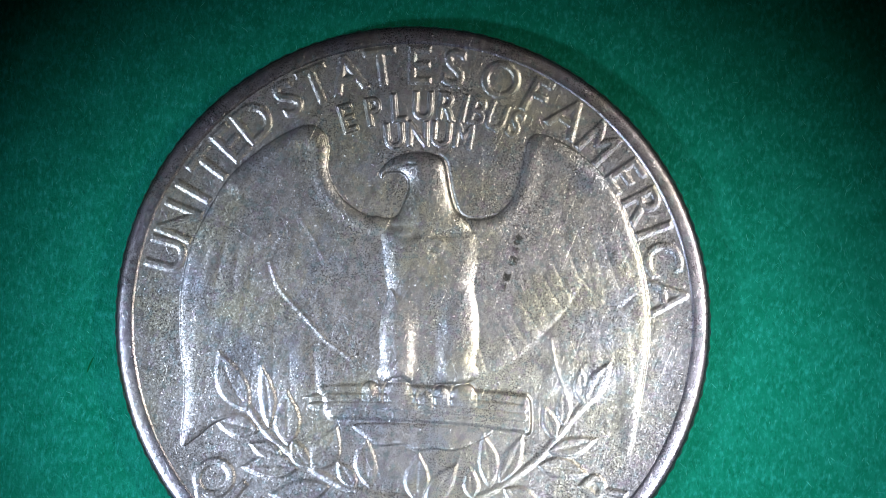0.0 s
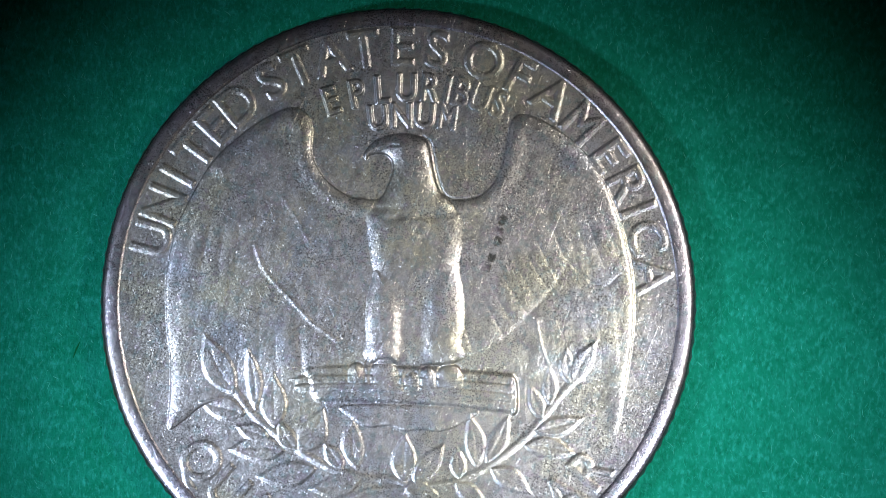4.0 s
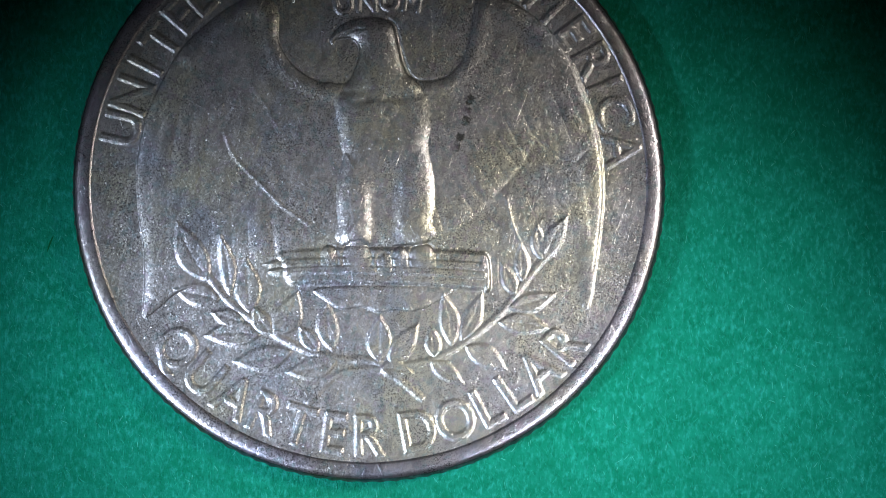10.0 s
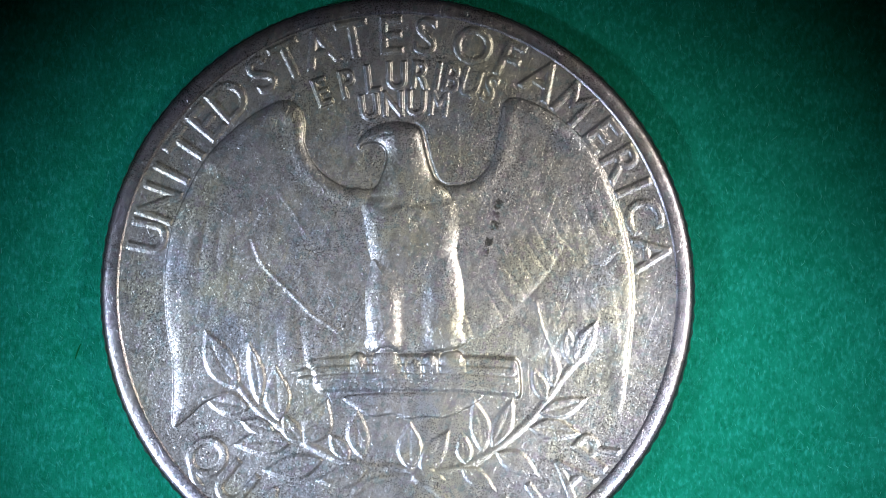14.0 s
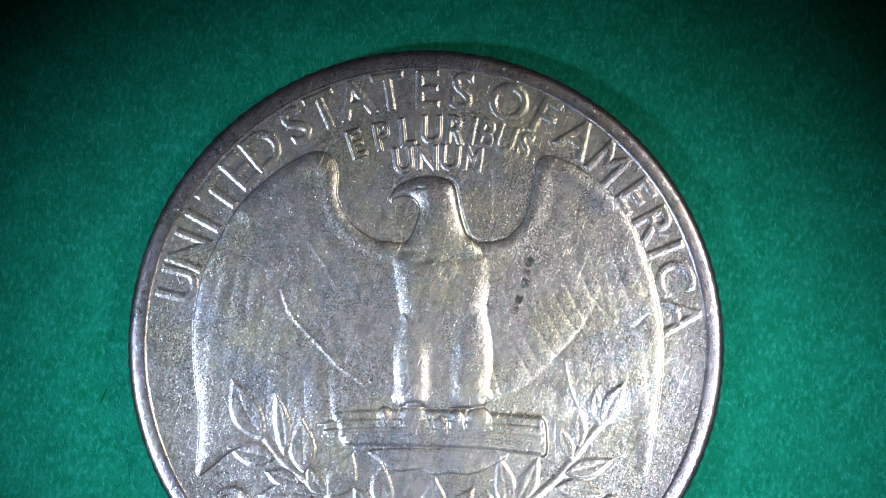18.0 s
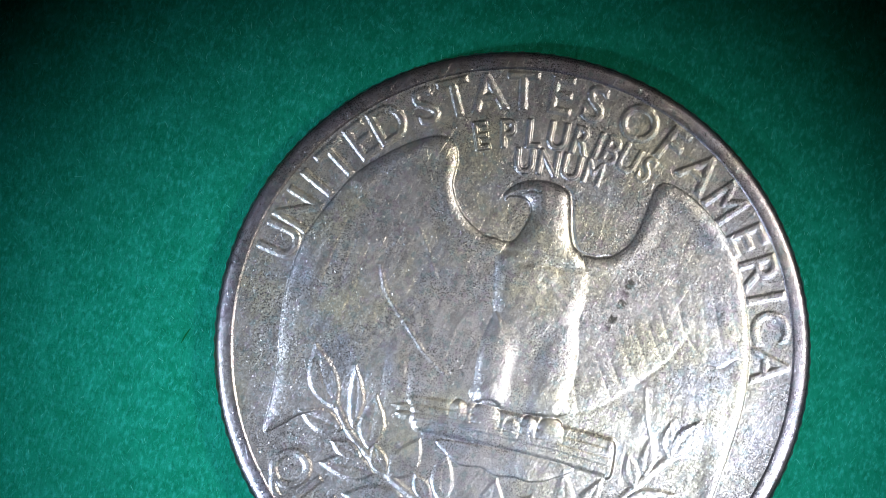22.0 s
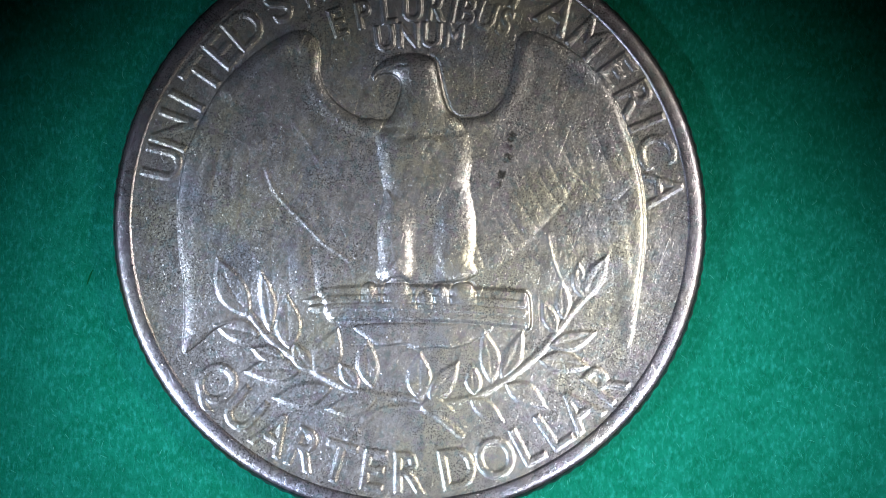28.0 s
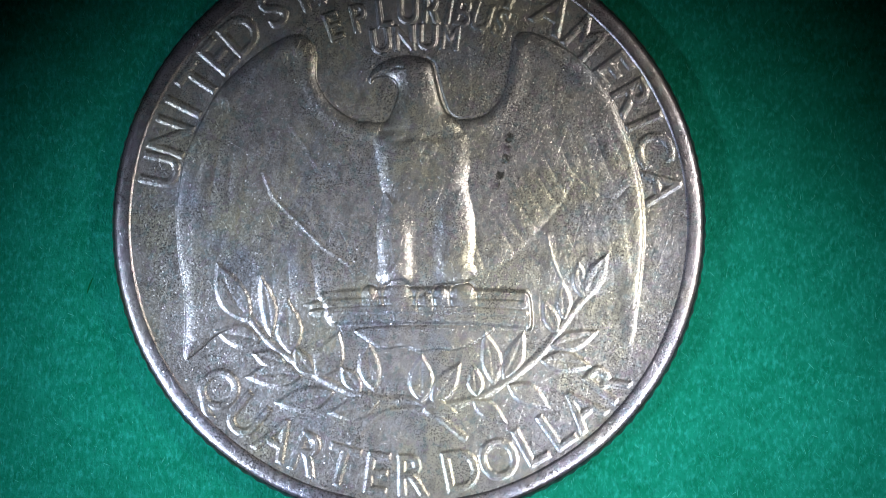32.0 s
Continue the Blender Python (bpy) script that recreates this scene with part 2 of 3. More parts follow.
def lathe(name, profile, teeth=0.0, reeds=119, per=8, wobble=0.0):
    """A ring turned from (radius, height) pairs; teeth cut reeds into it, by the third value of a pair."""
    n = reeds * per
    a = np.linspace(0, 2 * np.pi, n, endpoint=False)
    rings = []
    for r, z, cut in profile:
        rr = r - teeth * cut * (0.5 + 0.5 * np.cos(reeds * a)) ** 0.7
        zz = z + wobble * (np.sin(7 * a + 1) + np.sin(17 * a) + 0.7 * np.sin(41 * a + r)) * (z > THICK - 0.06)
        rings.append(np.stack([CENTRE[0] + rr * np.sin(a), CENTRE[1] + rr * np.cos(a), zz + 0 * a], 1))
    verts = np.concatenate(rings) * MM
    i, j = np.meshgrid(np.arange(len(profile) - 1), np.arange(n), indexing="ij")
    k = (j + 1) % n
    quads = np.stack([i * n + j, (i + 1) * n + j, (i + 1) * n + k, i * n + k], -1).reshape(-1, 4)
    return grid_mesh(name, verts, quads[:, ::-1] if profile[0][0] > profile[-1][0] and profile[0][1] == profile[-1][1] else quads)


def ease(d, w):
    s = np.clip(d / (2 * w) + 0.5, 0, 1)
    return s * s * (3 - 2 * s)


# rim: inner step, flat rubbed top, rounded shoulder
rim_profile = [(RIM_IN - 0.07, THICK - 0.055, 0), (RIM_IN - 0.03, THICK - 0.040, 0), (RIM_IN + 0.02, THICK - 0.012, 0), (RIM_IN + 0.07, THICK - 0.003, 0),
               (RIM_IN + 0.20, THICK, 0), (RIM_IN + 0.32, THICK - 0.001, 0), (RIM_IN + 0.43, THICK - 0.007, 0), (RIM_IN + 0.51, THICK - 0.022, 0), (RIM_IN + 0.58, THICK - 0.050, 0),
               (RIM_IN + 0.63, THICK - 0.084, 0)]
# outer shoulder takes the dark edge colour, which also stands in for shade
shoulder = [(RIM_IN + 0.63, THICK - 0.084, 0), (RIM_IN + 0.67, THICK - 0.128, 0), (RIM_IN + 0.70, THICK - 0.185, 0.1), (RIM_IN + 0.735, THICK - 0.265, 0.3),
            (RIM_IN + 0.765, THICK - 0.335, 0.5), (RADIUS - 0.02, THICK - 0.40, 0.8), (RADIUS, THICK - 0.46, 1), (RADIUS, 1.22, 1)]
child("rim", lathe("rim", rim_profile, 0.05, wobble=0.002), RIM_METAL, coin, "raised rubbed rim, bright on its shoulder")
child("reeded_edge", lathe("reeded_edge", shoulder, 0.05), EDGE_METAL, coin, "toned grey reeded edge and outer shoulder, shade painted into the colour")
child("copper_core", lathe("copper_core", [(RADIUS - 0.004, 1.22, 1), (RADIUS - 0.004, 0.40, 1)], 0.05), COPPER, coin, "brown copper core showing in the reeded edge")
child("reeded_edge", lathe("lower_edge", [(RADIUS, 0.40, 1), (RADIUS, 0.3, 1), (RADIUS - 0.1, 0.08, 0.2), (RADIUS - 0.45, 0.01, 0), (0.01, 0.01, 0)], 0.05), EDGE_METAL, coin, "toned grey reeded edge, shade painted into the colour")

# ---- relief of the face: one height field, cut into its parts ----
STEP = 0.03
HALF = RIM_IN + 0.08
axis = np.arange(-HALF, HALF + STEP, STEP)
GX, GY = np.meshgrid(axis, axis)
SIZE = len(axis)


def value_noise(scale, seed, octaves=3):
    """Smooth random hills over the face, from -1 to 1."""
    rng = np.random.default_rng(seed)
    total, amp = np.zeros_like(GX), 1.0
    for o in range(octaves):
        cell = scale / 2 ** o
        n = int(2 * HALF / cell) + 4
        table_ = rng.uniform(-1, 1, (n, n))
        fx, fy = (GX + HALF) / cell, (GY + HALF) / cell
        ix, iy = fx.astype(int), fy.astype(int)
        ux, uy = fx - ix, fy - iy
        ux, uy = ux * ux * (3 - 2 * ux), uy * uy * (3 - 2 * uy)
        low = table_[iy, ix] * (1 - ux) + table_[iy, ix + 1] * ux
        high = table_[iy + 1, ix] * (1 - ux) + table_[iy + 1, ix + 1] * ux
        total += amp * (low * (1 - uy) + high * uy)
        amp *= 0.5
    return total / 1.75


height = 0.004 * value_noise(2.6, 1) + 0.0006 * value_noise(0.5, 2, 2)
owner = np.zeros((SIZE, SIZE), np.int32)
top = np.full((SIZE, SIZE), 0.008)
parts = [("field", None)]


def window(x0, x1, y0, y1, pad=0.4):
    """The patch of the grid round a box."""
    i = [int(np.clip((v + HALF) / STEP, 0, SIZE)) for v in (x0 - pad, x1 + pad + STEP, y0 - pad, y1 + pad + STEP)]
    return slice(i[2], i[3]), slice(i[0], i[1])


def swell(d, w):
    """A rounded flank: steep at the outline, level w further in."""
    u = np.clip((d + 0.03) / w, 0, 1)
    return np.sqrt(u * (2 - u)) * ease(d, 0.05)


def raise_part(info, sl, d, tall, soft, extra=0.0, blend=0.012, dome=0.0):
    """Raise the field where the signed distance d is positive; info names the part that owns the place."""
    s = swell(d, dome) if dome else ease(d, soft)
    new_h = tall * s - 0.012 * (1 - s) + extra * s
    old = height[sl]
    mixv = np.clip(0.5 + 0.5 * (new_h - old) / blend, 0, 1)
    height[sl] = old * (1 - mixv) + new_h * mixv + blend * mixv * (1 - mixv)
    if info is not None:
        parts.append(info)
        won = new_h > np.maximum(top[sl], 0.008)
        owner[sl][won] = len(parts) - 1
        top[sl] = np.maximum(top[sl], new_h)


def spline(points, closed=True, per=6):
    """Catmull-Rom through the points."""
    p = np.array(points, float)
    n = len(p)
    out = []
    for i in range(n if closed else n - 1):
        a, b, c, d = (p[(i + k) % n] if closed else p[min(max(i + k, 0), n - 1)] for k in (-1, 0, 1, 2))
        for t in np.arange(per) / per:
            out.append(0.5 * (2 * b + (c - a) * t + (2 * a - 5 * b + 4 * c - d) * t * t + (3 * b - a - 3 * c + d) * t ** 3))
    if not closed:
        out.append(p[-1])
    return np.array(out)


def segment_distance(sl, starts, ends, inside=True):
    x, y = GX[sl], GY[sl]
    best, odd = np.full(x.shape, 1e9), np.zeros(x.shape, bool)
    for (ax, ay), (bx, by) in zip(starts, ends):
        dx, dy = bx - ax, by - ay
        t = np.clip(((x - ax) * dx + (y - ay) * dy) / (dx * dx + dy * dy + 1e-12), 0, 1)
        best = np.minimum(best, (x - ax - t * dx) ** 2 + (y - ay - t * dy) ** 2)
        if inside and ay != by:
            odd ^= ((ay > y) != (by > y)) & (x < (bx - ax) * (y - ay) / (by - ay) + ax)
    best = np.sqrt(best)
    return np.where(odd, best, -best) if inside else best


def shape(info, points, tall, soft, extra=None, blend=0.012, soft_near=None, dome=0.0):
    c = spline(points)
    sl = window(c[:, 0].min(), c[:, 0].max(), c[:, 1].min(), c[:, 1].max())
    d = segment_distance(sl, c, np.roll(c, -1, 0))
    if soft_near:
        for x, y, reach, more in zip(*[iter(soft_near)] * 4):
            soft = soft + more * (1 - ease(np.hypot(GX[sl] - x, GY[sl] - y) - reach, 0.8))
    raise_part(info, sl, d, tall, soft, extra(GX[sl], GY[sl], d) if extra else 0.0, blend, dome)


def stroke(info, points, radius, tall, soft, blend=0.012):
    c = spline(points, False)
    sl = window(c[:, 0].min() - radius, c[:, 0].max() + radius, c[:, 1].min() - radius, c[:, 1].max() + radius)
    raise_part(info, sl, radius - segment_distance(sl, c[:-1], c[1:], False), tall, soft, blend=blend)


def crease(points, width, depth):
    """A raised (or, below zero, sunken) line on whatever is there."""
    c = spline(points, False)
    sl = window(c[:, 0].min(), c[:, 0].max(), c[:, 1].min(), c[:, 1].max())
    height[sl] += depth * np.exp(-(segment_distance(sl, c[:-1], c[1:], False) / width) ** 2)


def lay(info, sl, layer, d, tall, soft, extra=0.0):
    """Low relief that follows whatever lies under it, kept in a layer of its own."""
    s_ = ease(d, soft)
    new_h = (tall + extra) * s_
    layer[sl] = np.maximum(layer[sl], new_h)
    parts.append(info)
    won = (s_ > 0.5) & (new_h >= layer[sl] - 0.004)
    owner[sl][won] = len(parts) - 1


def leaf(info, base, tip, width, tall, bend=0.0):
    """A pointed leaf with a sunken midrib."""
    (bx, by), (tx, ty) = base, tip
    ln = math.hypot(tx - bx, ty - by)
    ux, uy = (tx - bx) / ln, (ty - by) / ln
    sl = window(min(bx, tx) - width, max(bx, tx) + width, min(by, ty) - width, max(by, ty) + width)
    s = ((GX[sl] - bx) * ux + (GY[sl] - by) * uy) / ln
    v = -(GX[sl] - bx) * uy + (GY[sl] - by) * ux
    v = v - bend * np.sin(np.pi * np.clip(s, 0, 1))
    half = 1.22 * width / 2 * np.sin(np.pi * np.clip(s, 0, 1) ** 0.85)
    d = half - abs(v)
    d = np.where((s < 0) | (s > 1), -np.hypot(v, np.where(s < 0, s, s - 1) * ln), d * 0.9)
    lean = 0.006 * math.sin(3.7 * bx + 5.1 * by) * np.clip(v / (half + 0.05), -1, 1)
    lay(info, sl, leaves, d, tall, 0.092, lean - 0.008 * np.exp(-(v / 0.07) ** 2) * (s > 0.15) * (s < 0.85))


leaves = np.zeros((SIZE, SIZE))


def twig(info, points, radius, tall, soft):
    c = spline(points, False)
    sl = window(c[:, 0].min() - radius, c[:, 0].max() + radius, c[:, 1].min() - radius, c[:, 1].max() + radius)
    lay(info, sl, leaves, radius - segment_distance(sl, c[:-1], c[1:], False), tall, soft)


plumes = np.zeros((SIZE, SIZE))


def plume(base, tip, width, tall, spread=0.0):
    """One feather: a band with a round tip that rises towards the tip, with a fine shaft."""
    (bx, by), (tx, ty) = base, tip
    ln = math.hypot(tx - bx, ty - by)
    ux, uy = (tx - bx) / ln, (ty - by) / ln
    sl = window(min(bx, tx) - width, max(bx, tx) + width, min(by, ty) - width, max(by, ty) + width)
    s = ((GX[sl] - bx) * ux + (GY[sl] - by) * uy) / ln
    v = -(GX[sl] - bx) * uy + (GY[sl] - by) * ux
    half = width / 2 * (1 - spread * (1 - np.clip(s, 0, 1)))
    past = np.clip(s - 1 + 0.8 * half / ln, 0, 9) * ln
    d = half - np.hypot(v, past)
    rise = ease(s - 0.2, 0.25) * (0.35 + 0.65 * np.clip(s, 0, 1)) * (1 - 0.6 * np.clip(v / half, -1, 1) ** 2) * (1 - 0.6 * ease(s - 0.86, 0.14))
    layer_h = tall * rise * ease(d, 0.13)
    plumes[sl] = np.maximum(plumes[sl], layer_h)
    parts.append(("feather", "eagle"))
    won = (d > 0) & (s > 0.1) & (layer_h >= plumes[sl] - 0.002)
    owner[sl][won] = len(parts) - 1


FONT_GLYPHS = {}


def glyph(ch):
    """Outline of a capital of the built-in font, as segments in a box 1 high, centred."""
    if ch not in FONT_GLYPHS:
        cu = bpy.data.curves.new("glyph", "FONT")
        cu.body, cu.resolution_u = ch, 5
        ob = new("glyph", cu)
        bpy.context.view_layer.update()
        me = ob.evaluated_get(bpy.context.evaluated_depsgraph_get()).to_mesh()
        bm = bmesh.new()
        bm.from_mesh(me)
        segs = np.array([[v.co.xy[:] for v in e.verts] for e in bm.edges if len(e.link_faces) == 1])
        bm.free()
        bpy.data.objects.remove(ob)
        flat = segs.reshape(-1, 2)
        lo, hi = flat.min(0), flat.max(0)
        base = 0.0 if ch == "Q" else lo[1]
        segs = (segs - ((lo[0] + hi[0]) / 2, (base + hi[1]) / 2)) / (hi[1] - base)
        FONT_GLYPHS[ch] = segs
    return FONT_GLYPHS[ch]


def letter(ch, x, y, turn, tall_mm, wide, relief, soft=0.085, bold=0.05):
    """One raised capital at (x, y), turned clockwise by turn degrees."""
    s = glyph(ch) * (tall_mm * wide, tall_mm)
    a = radians(-turn)
    rot = np.array([[math.cos(a), -math.sin(a)], [math.sin(a), math.cos(a)]])
    s = s @ rot.T + (x, y)
    flat = s.reshape(-1, 2)
    sl = window(flat[:, 0].min(), flat[:, 0].max(), flat[:, 1].min(), flat[:, 1].max())
    d = segment_distance(sl, s[:, 0], s[:, 1])
    raise_part(("letter", "legend"), sl, d + bold, relief, soft, blend=0.008)


# legend round the top, clockwise degrees from the top of the coin
for word, angles in (("UNITED", (-75.4, -67.6, -60.2, -53.2, -46.2, -39.0)), ("STATES", (-29.8, -22.8, -15.3, -7.4, 1.3, 9.2)),
                     ("OF", (20.0, 29.0)), ("AMERICA", (37.6, 46.6, 56.2, 64.0, 69.9, 76.6, 85.3))):
    for ch, a in zip(word, angles):
        letter(ch, 10.52 * math.sin(radians(a)), 10.52 * math.cos(radians(a)), a, 1.48, 0.98 if ch != "M" else 0.84, 0.035, 0.105, 0.055)
# denomination round the bottom, read from the left
for word, angles in (("QUARTER", (-128.7, -137.4, -145.8, -153.8, -161.6, -169.8, -177.8)), ("DOLLAR", (171.2, 162.6, 154.6, 147.8, 140.6, 132.2))):
    for ch, a in zip(word, angles):
        letter(ch, 10.45 * math.sin(radians(a)), 10.45 * math.cos(radians(a)), a + 180, 1.60, 0.90, 0.034, 0.105, 0.055)
# motto over the eagle's head
for ch, a, r, worn in zip("EPLURIBUS", (-18.4, -11.0, -4.1, 2.4, 8.9, 13.4, 17.3, 22.2, 27.6), (8.75, 8.74, 8.76, 8.82, 8.88, 8.93, 8.98, 9.02, 9.08),
                          (0.055, 0.052, 0.05, 0.046, 0.038, 0.030, 0.025, 0.022, 0.022)):
    letter(ch, r * math.sin(radians(a)), r * math.cos(radians(a)), a * 0.95, 1.12, 0.78, worn, 0.07)
for ch, x, y, a, worn in zip("UNUM", (-0.82, 0.16, 1.12, 2.06), (7.56, 7.64, 7.62, 7.55), (-4, 1, 5, 9), (0.05, 0.048, 0.042, 0.022)):
    letter(ch, x, y, a, 1.0, 0.86 if ch != "M" else 0.75, worn, 0.07)


# eagle: the two wings, rounded along their outlines
OUTER_A = [(-4.4, 8.02), (-5.45, 7.62), (-6.61, 6.82), (-7.66, 5.84), (-8.42, 4.64), (-9.14, 3.21), (-9.51, 1.8), (-9.64, 0.6), (-9.6, -0.95), (-9.46, -2.3), (-9.45, -3.65), (-9.53, -5.2)]
OUTER_B = [(5.32, 7.62), (6.44, 7.10), (7.63, 6.13), (8.47, 4.97), (9.0, 3.63), (9.43, 2.15), (9.67, 0.66), (9.68, -1.0), (9.44, -2.75), (9.15, -4.3), (8.9, -5.4)]
shape(("wing", "eagle"), [(-3.53, 7.06), (-3.76, 7.76)] + OUTER_A + [(-8.94, -4.94), (-8.17, -4.33), (-7.2, -4.0), (-5.15, -3.63),
                          (-0.98, -3.17), (-0.29, 3.34), (-1.29, 4.15), (-1.89, 4.24), (-2.57, 4.62), (-3.15, 5.2), (-3.57, 6.1)], 0.072, 0.12, dome=0.55)
shape(("wing", "eagle"), [(4.49, 6.39), (4.73, 7.4)] + OUTER_B + [(8.61, -5.62), (8.04, -4.9), (7.24, -3.98), (4.81, -3.98), (1.57, -3.17),
                          (1.34, 3.34), (2.18, 4.05), (2.78, 4.08), (3.44, 4.30), (4.14, 5.1)], 0.066, 0.090, dome=0.5)
# worn down to the field towards the feet
height -= 0.95 * np.clip(height, 0, 1) * ease(-2.7 - GY, 0.8) * ease(np.where(GX > 0, 8.7, 7.5) - np.abs(GX), 0.6) * ease(np.where(GX > 0, 10.4, 9.2) - np.hypot(GX, GY), 0.4) * ease(GY + 6.0, 0.3)
# rounded shoulders along the upper edges
crease([(-1.3, 3.85), (-2.35, 4.1), (-3.3, 4.8), (-3.85, 5.9), (-3.95, 7.0), (-4.45, 7.5), (-5.3, 7.2), (-6.35, 6.45), (-7.3, 5.5)], 0.34, 0.036)
crease([(2.6, 3.75), (3.55, 3.95), (4.4, 4.9), (4.8, 6.2), (5.05, 7.0), (5.6, 7.0), (6.5, 6.45), (7.4, 5.6)], 0.34, 0.026)
# a fine incised line just inside the wing's outer edge, and along the neck
crease([(7.55, 6.05), (8.36, 4.93), (8.88, 3.6), (9.3, 2.12), (9.53, 0.66), (9.54, -1.0), (9.31, -2.7), (9.05, -4.1)], 0.05, -0.009)


def row_of_plumes(tips, bases, count, width, tall, spread):
    """Feathers side by side between two lines of the wing."""
    p, q = spline(tips, False, 12), spline(bases, False, 12)
    for k in range(count):
        u = (k + 0.5) / count
        (tx, ty), (bx, by) = p[int(u * (len(p) - 1))], q[int(u * (len(q) - 1))]
        plume((bx, by), (tx, ty), width * (1 + 0.12 * math.sin(5.1 * k + tx)), tall * (1 + 0.2 * math.sin(3.3 * k)), spread)


# long flight feathers first, then the coverts that lie over them
row_of_plumes([(-9.1, -4.4), (-8.3, -4.2), (-7.2, -3.9), (-6.0, -3.6), (-4.6, -3.3), (-3.0, -3.1)], [(-8.6, 3.4), (-7.7, 3.0), (-6.7, 2.6), (-5.9, 1.6), (-4.8, 0.2), (-3.2, -1.0)], 8, 1.05, 0.034, 0.25)
row_of_plumes([(-8.9, 0.9), (-8.0, 0.7), (-7.1, 0.9), (-6.2, 1.7)], [(-7.9, 4.9), (-7.2, 4.7), (-6.5, 4.4), (-5.9, 4.1)], 4, 0.86, 0.030, 0.35)
row_of_plumes([(-5.92, 2.2), (-5.56, 1.31), (-4.99, 0.64), (-4.26, -0.16), (-3.53, -0.95), (-2.4, -1.7), (-1.4, -2.3)],
              [(-5.0, 4.3), (-4.6, 3.5), (-4.0, 2.8), (-3.3, 2.0), (-2.6, 1.2), (-1.8, 0.5), (-1.2, 0.0)], 9, 0.84, 0.018, 0.3)
row_of_plumes([(8.75, -3.6), (8.2, -3.5), (7.4, -3.2), (6.5, -3.0), (5.6, -2.9)], [(8.6, 1.4), (7.7, 1.2), (6.9, 1.2), (6.2, 0.4), (5.5, -0.2)], 6, 0.90, 0.030, 0.2)
row_of_plumes([(9.0, 1.05), (8.42, 0.47), (7.7, 0.86), (6.94, 1.6)], [(7.9, 4.7), (7.16, 4.3), (6.62, 4.4), (6.14, 4.2)], 4, 0.80, 0.026, 0.35)
row_of_plumes([(6.79, 1.34), (6.29, 0.47), (5.69, -0.21), (4.97, -0.94), (4.25, -1.62), (3.42, -2.1), (2.33, -2.55)],
              [(5.8, 3.6), (5.2, 2.7), (4.5, 1.9), (3.8, 1.1), (3.2, 0.4), (2.7, -0.2), (2.2, -0.7)], 9, 0.84, 0.028, 0.3)
# the worn upper halves of both wings keep only a trace of their feathers
plumes *= 1 - 0.75 * (1 - ease(np.hypot((GX - 0.7) / 1.35, GY - 3.2) - 3.2, 1.4))
height += plumes
crease([(-5.95, 2.3), (-5.56, 1.28), (-4.99, 0.60), (-4.26, -0.20), (-3.53, -0.99), (-2.6, -1.65)], 0.09, 0.014)
crease([(-4.72, 4.19), (-4.05, 3.1), (-3.61, 2.14)], 0.10, 0.010)
crease([(2.3, -2.62), (3.49, -2.12), (4.3, -1.66), (5.0, -0.98), (5.75, -0.25), (6.35, 0.42), (6.86, 1.28)], 0.09, -0.007)
crease([(6.94, 1.58), (7.5, 0.95), (8.42, 0.42), (9.06, 0.9)], 0.06, -0.009)
crease([(5.62, -0.9), (5.8, -1.9), (6.09, -2.75)], 0.06, 0.014)

shape(("tail", "eagle"), [(-2.2, -4.3), (-1.9, -4.95), (-1.3, -5.25), (-0.52, -5.2), (0.1, -5.43), (0.87, -5.38), (1.6, -5.45), (2.4, -5.2), (3.0, -4.5)], 0.040, 0.10,
      lambda x, y, d: 0.003 * np.sin(9.5 * x), dome=0.22)
shape(("eagle", None), [(-1.36, 3.53), (-0.75, 3.95), (0.35, 4.3), (0.95, 4.3), (1.9, 4.0), (2.66, 3.51), (2.66, 2.2), (2.5, 1.4), (2.62, 0.47), (2.66, -0.64), (2.56, -1.53), (2.4, -2.6), (-1.2, -2.6), (-1.4, -1.36), (-1.34, -0.08), (-1.12, 1.09), (-1.2, 1.55), (-1.32, 2.6)],
      0.185, 0.31, lambda x, y, d: 0.003 * np.sin(9 * x + 2 * np.sin(3 * y)) * np.sin(6 * y) - 0.070 * ease(0.1 - y, 0.9) * ease(0.62 - abs(x - 0.60 - 0.05 * y), 0.34) - 0.06 * ease(y - 2.2, 0.9) * ease(x - 1.0, 0.8), dome=1.05, blend=0.03)
shape(("leg", "eagle"), [(-0.92, 1.25), (-0.2, 0.8), (0.10, -0.39), (0.05, -1.78), (-0.15, -2.62), (-1.20, -2.53), (-1.42, -1.32), (-1.37, -0.1), (-1.1, 0.9)],
      0.205, 0.29, lambda x, y, d: 0.003 * np.sin(14 * x + y), dome=0.75, blend=0.045)
shape(("leg", "eagle"), [(1.3, 0.8), (2.2, 1.42), (2.58, 0.6), (2.69, -0.6), (2.58, -1.7), (2.2, -2.72), (1.34, -2.53), (1.10, -1.32), (1.03, -0.16)],
      0.172, 0.29, lambda x, y, d: 0.003 * np.sin(14 * x + y), dome=0.75, blend=0.045)
shape(("head", "eagle"), [(-1.40, 6.08), (-1.0, 6.54), (-0.45, 6.78), (0.15, 6.87), (0.79, 6.78), (1.20, 6.52), (1.33, 6.1), (1.41, 5.6), (1.53, 5.0), (1.74, 4.42), (2.12, 4.08),
                          (2.45, 3.5), (2.0, 3.0), (0.8, 2.9), (-0.7, 3.2), (-1.0, 3.9), (-0.66, 4.3), (-0.36, 4.94), (-0.22, 5.45), (-0.33, 5.84), (-0.66, 6.03), (-1.16, 5.98), (-1.32, 5.80)],
      0.19, 0.075, lambda x, y, d: -0.10 * (1 - ease(y - 3.5, 0.55)) + 0.003 * np.sin(8 * x + 3 * y) - 0.05 * ease(-0.15 - x, 0.5), dome=0.72, blend=0.03)
